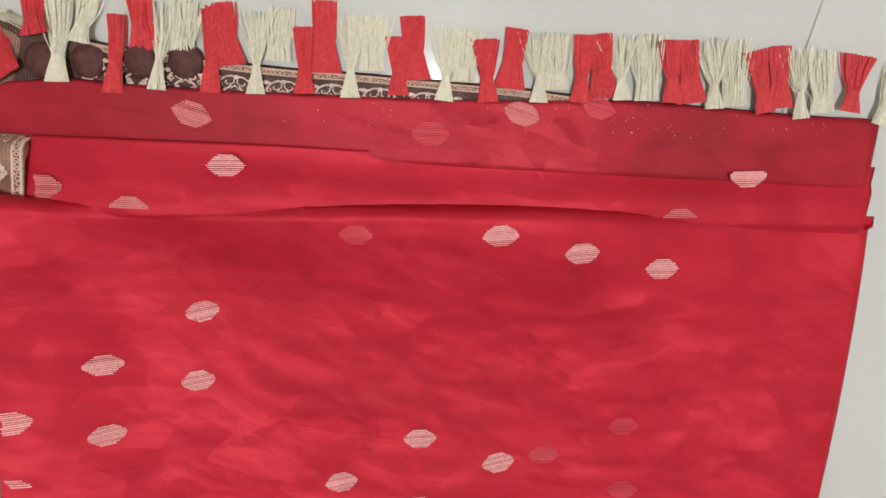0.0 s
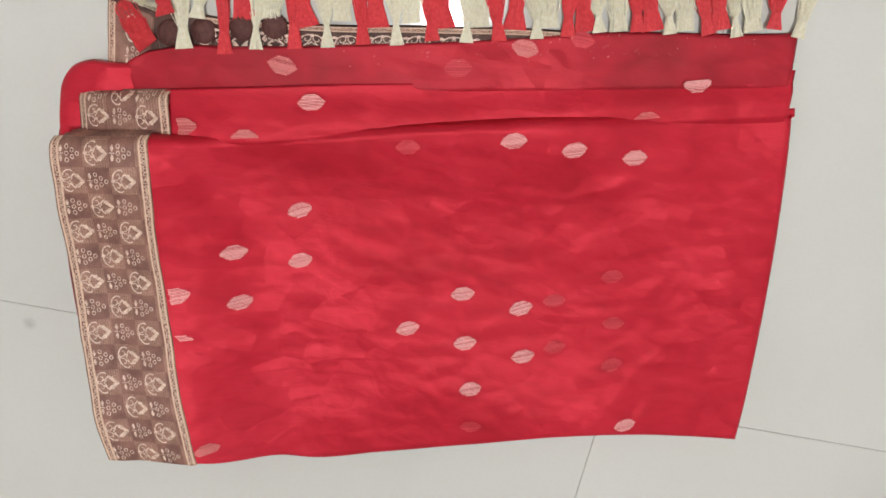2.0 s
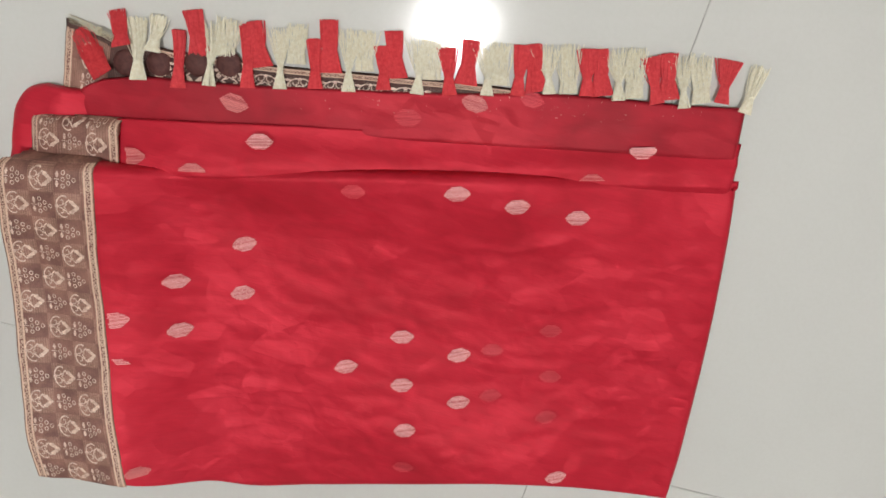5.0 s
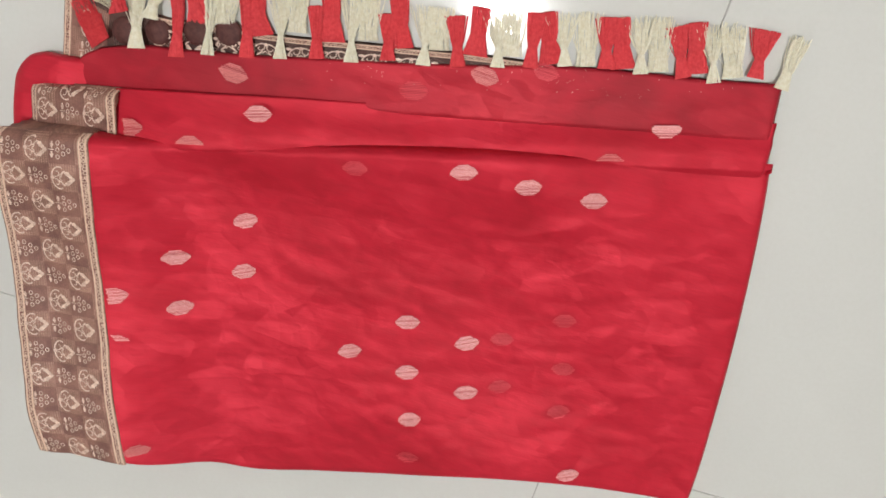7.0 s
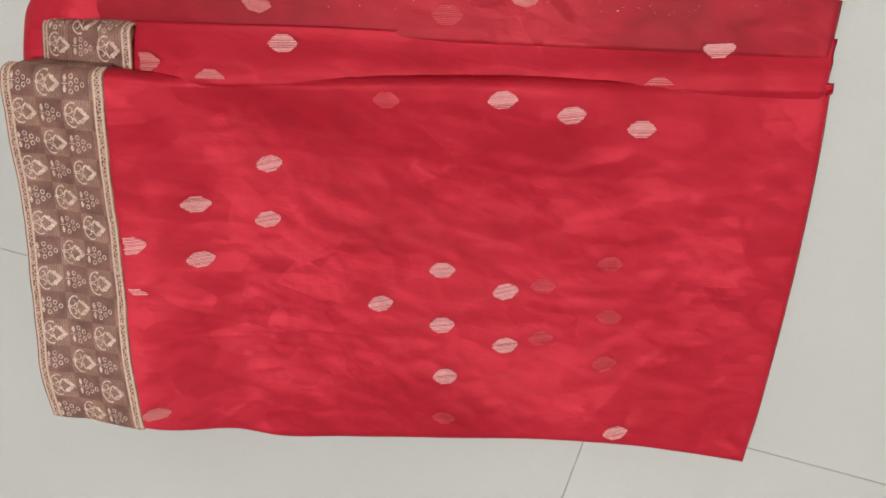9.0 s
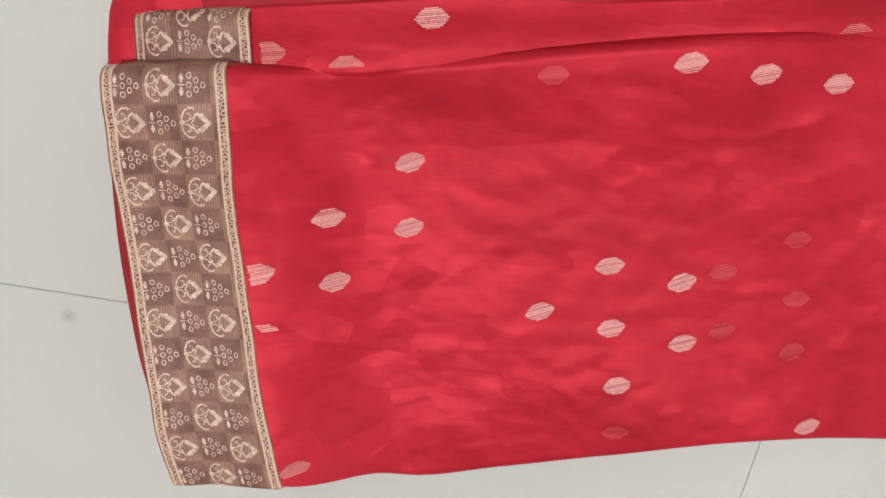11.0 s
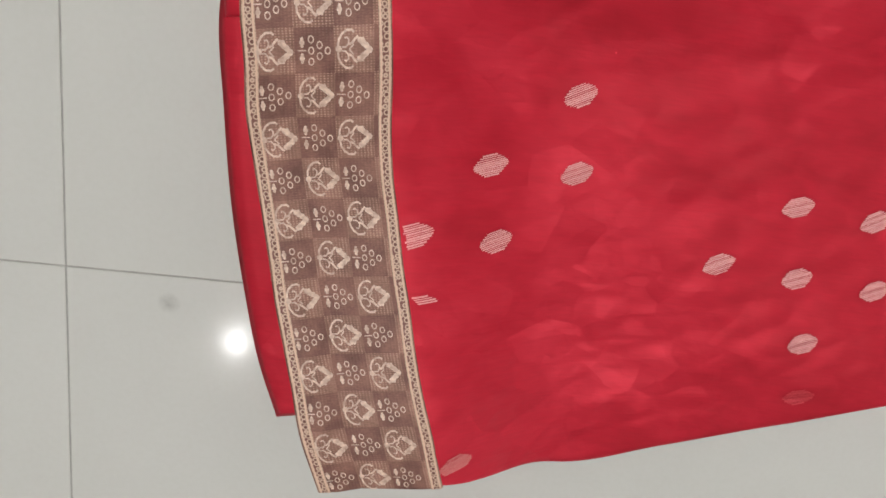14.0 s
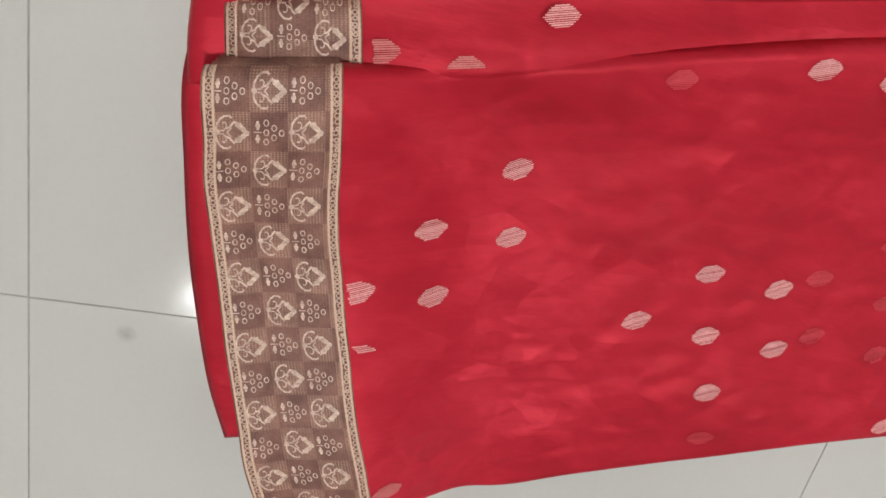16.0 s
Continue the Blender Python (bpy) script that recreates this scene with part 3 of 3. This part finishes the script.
fleck_band = Band([(x + 0.001, y - 0.0075) for x, y in BAND_TOP[2:]], [(x + 0.003, y - 0.0240) for x, y in BAND_TOP[2:]], lambda x, y: 0.0045, 0.0010, 0.0)
weave_border(fleck_band, 0, (0.5,), 0.03, 0.047, 16, pallu_band)


# ---- woven motifs ----
def motif(x, y, height, mat, parent, size=1.0, turn=19.0, cut=None, name="motif", up=0.0010):
    """A pointed oval woven in parallel threads; cut keeps only one side of it."""
    bm = bmesh.new()
    rnd = random.Random(int(x * 9000 + y * 70000))
    rows = 11
    size *= 0.91
    turn += rnd.uniform(-6, 9)
    ca, sa = math.cos(radians(turn)), math.sin(radians(turn))
    for k in range(rows):
        gap = rnd.choice((0.24, 0.34, 0.42, 0.44))
        b = (k + 0.5) / rows * 2 - 1
        half = 0.0118 * (1 - abs(b) ** 1.5 * 0.66) * size * rnd.uniform(0.95, 1.05)
        t = 0.0070 * size
        for i in range(12):
            a0, a1 = -half + 2 * half * i / 12, -half + 2 * half * (i + 1) / 12
            if cut and (a0 + a1) / 2 * cut[0] + b * t * cut[1] < cut[2]:
                continue
            quad = []
            for a, c in ((a0, b * t - gap * t * 2 / rows), (a1, b * t - gap * t * 2 / rows), (a1, b * t + gap * t * 2 / rows), (a0, b * t + gap * t * 2 / rows)):
                px, py = x + a * ca - c * sa, y + a * sa + c * ca
                quad.append(bm.verts.new((px, py, height(px, py) + creases(px, py, 0.0016) + up)))
            bm.faces.new(quad)
    return part(name, bm, mat, parent)


def thin(z, size):
    return lambda x, y: z(x, y) + creases(x, y, size - 0.0016)


for x, y in ((0.2881, 0.1408), (0.2403, 0.0972), (0.2948, 0.0955), (0.2506, 0.0527), (0.4404, 0.0907), (0.4943, 0.0874), (0.3985, 0.0483), (0.4520, 0.0449), (0.5064, 0.0427),
             (0.4658, 0.0025), (0.4504, 0.2373), (0.5011, 0.2387), (0.5540, 0.2408)):
    motif(x, y, z_main, MOTIF, top_fold)
motif(0.6151, -0.0051, z_main, MOTIF, top_fold, 0.95)
motif(0.2000, 0.0565, z_main, MOTIF, top_fold, 1.1, 15, (1, 0, -0.0045), up=0.0005)
motif(0.2091, 0.0150, z_main, MOTIF, top_fold, 1.15, 12, (0, 1, 0.0016), up=0.0005)
motif(0.2428, -0.0810, z_main, VEILED, top_fold, 1.0, 15, (0, 1, -0.0040))
for x, y in ((0.3682, 0.2146), (0.5670, 0.1324), (0.5801, 0.0892), (0.5220, 0.0999), (0.5331, 0.0563), (0.5889, 0.0494), (0.4743, -0.0359)):
    motif(x, y, z_main, FAINT, top_fold, 0.95, 15, None, "faint_motif", 0.0007)
flat_mid, flat_back = thin(z_mid, 0.0014), thin(z_back, 0.0012)
motif(0.2868, 0.2353, flat_mid, MOTIF, middle_fold, 1.0, 13)
motif(0.5875, 0.3083, flat_mid, MOTIF, middle_fold, 1.05, 13, (0, -1, -0.0035))
motif(0.1904, 0.1976, flat_mid, VEILED, middle_fold, 1.05, 10, (1, 0, -0.0040))
motif(0.2393, 0.1978, flat_mid, VEILED, middle_fold, 1.0, 14, (0, 1, -0.0005))
motif(0.5560, 0.2728, flat_mid, VEILED, middle_fold, 1.0, 14, (0, 1, 0.0005))
motif(0.2586, 0.2571, flat_back, VEILED, back_fold, 1.1, 2)
motif(0.4453, 0.3079, flat_back, VEILED, back_fold, 1.05, 0)
motif(0.4885, 0.3231, flat_back, FAINT, back_fold, 0.95, 5, None, "faint_motif")
motif(0.3961, 0.2823, flat_back, FAINT, back_fold, 1.1, 5, None, "faint_motif")

# tiny gold specks in the end panel
bm = bmesh.new()
rnd = random.Random(11)
for _ in range(110):
    s = rnd.random()
    x, y = 0.30 + 0.33 * s, 0.268 + 0.075 * s + rnd.uniform(-0.004, 0.020)
    r = rnd.uniform(0.00012, 0.00034)
    z = flat_back(x, y) + creases(x, y, 0.0016) + 0.0016
    bm.faces.new([bm.verts.new((x + r * math.cos(k * math.tau / 5), y + r * math.sin(k * math.tau / 5), z)) for k in range(5)])
tagged(part("gold_specks", bm, ZARI, back_fold), kind="stuff")


# ---- tassels ----
def strand(bm, pts, r):
    rings = []
    for p in pts:
        rings.append([bm.verts.new((p[0] + r * math.cos(k * math.tau / 4), p[1] + 0.2 * r * math.sin(k * math.tau / 4), p[2] + 0.45 * r * math.sin(k * math.tau / 4))) for k in range(4)])
    for a, b in zip(rings, rings[1:]):
        for k in range(4):
            bm.faces.new((a[k], a[(k + 1) % 4], b[(k + 1) % 4], b[k]))


def tassel(root, tip, count, base, neck, end, mat, name, label, seed, thick=0.00032, knot=0.28, base_z=None, cut=0.15, whipped=False):
    """A bundle of floss from the cloth's edge: splayed at the root, drawn in at the knot, loose at the end; cut is how uneven the ends are."""
    rnd = random.Random(seed)
    bm = bmesh.new()
    a, b = Vector((*root, 0)), Vector((*tip, 0))
    d = b - a
    side = Vector((d.y, -d.x, 0)).normalized()
    z0 = base_z or z_back(*root) + 0.0005
    for k in range(count):
        f = (k + 0.5) / count * 2 - 1 + rnd.uniform(-0.1, 0.1)
        g = f * 0.85 + rnd.gauss(0, 0.28)
        reach = rnd.uniform(1.0 - cut, 1.0 + cut * 0.4)
        lift = rnd.uniform(0.0, 1.0)
        bend = rnd.uniform(-0.25, 0.25)
        own = rnd.uniform(0.0, 0.0024)
        pts = []
        for s in (-0.06, 0.10, knot, 0.5, 0.75, 1.0):
            if s <= knot:
                w = base + (neck - base) * (max(s, 0) / knot) ** 0.7
                o = f * w
            else:
                h = (s - knot) / (1 - knot)
                o = f * neck * (1 - h) + g * end * h ** 0.8 + bend * end * 0.5 * h * h
            low = 0.0016 + 0.003 * lift
            z = low + (z0 - low) * max(0.0, 1 - max(s, 0) * 1.5) + 0.0028 * math.exp(-((s - knot) / 0.18) ** 2) * (1 - f * f) + own
            p = a + d * (s * reach if s > 0 else s) + side * o
            pts.append((p.x, p.y, z))
        strand(bm, pts, thick)
    ob = part(name, bm, mat, saree, label)
    if whipped or (mat is GOLD and neck < 0.004):
        bm = bmesh.new()
        c = a + d * knot
        for k in range(3):
            ring = []
            for i in range(10):
                t = i / 10 * math.tau
                q = c + d.normalized() * (k - 1) * 0.0011 + side * math.cos(t) * (neck + 0.0012)
                ring.append((q.x, q.y, z0 * 0.5 + 0.0022 + math.sin(t) * 0.0022))
            strand(bm, ring + ring[:1], 0.0006)
        part("knot", bm, mat, ob)
    return ob


FRONT_GOLD = [((0.2370, 0.2683), (0.2289, 0.3118)), ((0.2917, 0.2805), (0.2818, 0.3212)), ((0.3445, 0.2928), (0.3343, 0.3351)), ((0.3979, 0.3052), (0.3920, 0.3438)), ((0.4519, 0.3188), (0.4439, 0.3539)), ((0.4994, 0.3330), (0.4890, 0.3660)), ((0.5546, 0.3431), (0.5436, 0.3786)), ((0.6073, 0.3515), (0.5935, 0.3873))]
BACK_GOLD = [((0.2447, 0.2913), (0.2422, 0.3192)), ((0.2991, 0.3011), (0.2938, 0.3287)), ((0.3529, 0.3102), (0.3462, 0.3380)), ((0.4064, 0.3179), (0.4002, 0.3458)), ((0.4600, 0.3284), (0.4528, 0.3579)), ((0.5149, 0.3369), (0.5043, 0.3707)), ((0.5668, 0.3476), (0.5564, 0.3818)), ((0.6205, 0.3582), (0.6082, 0.3891))]
FRONT_RED = [((0.2134, 0.2599), (0.2045, 0.3002)), ((0.2665, 0.2747), (0.2567, 0.3187)), ((0.3184, 0.2877), (0.3091, 0.3219)), ((0.3713, 0.3009), (0.3632, 0.3311)), ((0.4230, 0.3110), (0.4129, 0.3434)), ((0.4757, 0.3252), (0.4693, 0.3611)), ((0.5292, 0.3396), (0.5202, 0.3723)), ((0.5851, 0.3488), (0.5702, 0.3797)), ((0.6349, 0.3627), (0.6319, 0.3941))]
BACK_RED = [((0.2244, 0.2863), (0.2131, 0.3180)), ((0.2725, 0.2916), (0.2599, 0.3222)), ((0.3267, 0.3023), (0.3176, 0.3392)), ((0.3785, 0.3119), (0.3683, 0.3444)), ((0.4334, 0.3218), (0.4294, 0.3540)), ((0.4900, 0.3316), (0.4762, 0.3637)), ((0.5415, 0.3426), (0.5291, 0.3745)), ((0.5940, 0.3539), (0.5824, 0.3859))]
for k, (r, t) in enumerate(BACK_RED):
    tassel(r, t, 110, 0.0092, 0.0052, 0.0060, RED_FLOSS, "red_tassel", "red floss tassel of the lower layer", 80 + k, 0.0005, 0.42, base_z=0.0050, cut=0.03)
for k, (r, t) in enumerate(BACK_GOLD):
    tassel(r, t, 64, 0.0075, 0.0062, 0.0095, GOLD, "gold_tassel", "cream-gold floss tassel of the lower layer", 130 + k, 0.00030, 0.22, base_z=0.0050, cut=0.12, whipped=True)
for k, (r, t) in enumerate(FRONT_RED):
    wide = 0.0044 + 0.0022 * min(1.0, k / 5) + (0.0022 if k == 8 else 0.0)
    tassel(r, t, 110, 0.0056, 0.0030, wide, RED_FLOSS, "red_tassel", "red floss tassel", 60 + k, 0.0005, 0.34, cut=0.03)
for k, (r, t) in enumerate(FRONT_GOLD):
    tassel(r, t, 52, 0.0054, 0.0016, 0.0085 + 0.003 * min(1.0, k / 5), GOLD, "gold_tassel", "cream-gold floss tassel", 30 + k, 0.00030, 0.32, cut=0.14)
for root, tip, count, base, neck, end, mat, name, label, seed in (
        ((0.1816, 0.2578), (0.1708, 0.3002), 90, 0.0068, 0.0030, 0.0080, GOLD, "gold_tassel", "cream-gold floss tassel", 95),
        ((0.1895, 0.2814), (0.1873, 0.3071), 70, 0.0060, 0.0030, 0.0060, GOLD, "gold_tassel", "cream-gold floss tassel of the lower layer", 96),
        ((0.1526, 0.2530), (0.1272, 0.2783), 140, 0.0080, 0.0080, 0.0085, RED_FLOSS, "red_tassel", "red floss tassel bent over the border corner", 97),
        ((0.1654, 0.2793), (0.1548, 0.3018), 90, 0.0070, 0.0050, 0.0060, RED_FLOSS, "red_tassel", "red floss tassel of the lower layer", 98),
        ((0.1569, 0.2819), (0.1183, 0.2864), 40, 0.0030, 0.0022, 0.0040, GOLD, "gold_tassel", "cream-gold floss tassel bent over the border corner", 99),
        ((0.6561, 0.3604), (0.6568, 0.3957), 46, 0.0050, 0.0030, 0.0075, GOLD, "gold_tassel", "thin frayed cream-gold floss tassel", 39)):
    tassel(root, tip, count, base, neck, end, mat, name, label, seed, 0.0004, 0.30, cut=0.10)

# puffed dark folds of the end border between the first tassels
for x, y in ((0.1679, 0.2638), (0.1936, 0.2702), (0.2228, 0.2785), (0.2477, 0.2847)):
    bm = bmesh.new()
    bmesh.ops.create_uvsphere(bm, u_segments=24, v_segments=12, radius=1.0, matrix=Matrix.Translation((x, y, 0.0046)) @ Matrix.Rotation(radians(14), 4, "Z") @ Matrix.Diagonal((0.0106, 0.0106, 0.0040, 1)))
    bmesh.ops.delete(bm, geom=[v for v in bm.verts if v.co.z < 0.0042], context="VERTS")
    for v in bm.verts:
        v.co.z += 0.0010 * noise.noise(v.co * 160)
    part("border_puff", bm, PUFF, pallu_band, "dark brown puffed silk", smooth=True)

# ---- floor tiles, each a piece of its own, and one old scuff ----
tile_mesh = bpy.data.meshes.new("tile")
bm = box(0.0005, 0.0005, -0.010, 0.5995, 0.5995, 0.0, 0.0004)
bm.to_mesh(tile_mesh)
bm.free()
tile_mesh.materials.append(TILE)
for i in range(round((X1 - X0) / 0.6)):
    for j in range(round((Y1 - Y0) / 0.6)):
        t = new("tile", tile_mesh)
        t.location = (X0 + 0.6 * i, Y0 + 0.6 * j, 0)
        t.parent = floor
bm = bmesh.new()
bmesh.ops.create_circle(bm, cap_ends=True, segments=24, radius=0.009)
scuff = part("scuff_mark", bm, SCUFF, floor, "faint grey scuff mark")
scuff.location = (0.0600, -0.0180, 0.0006)
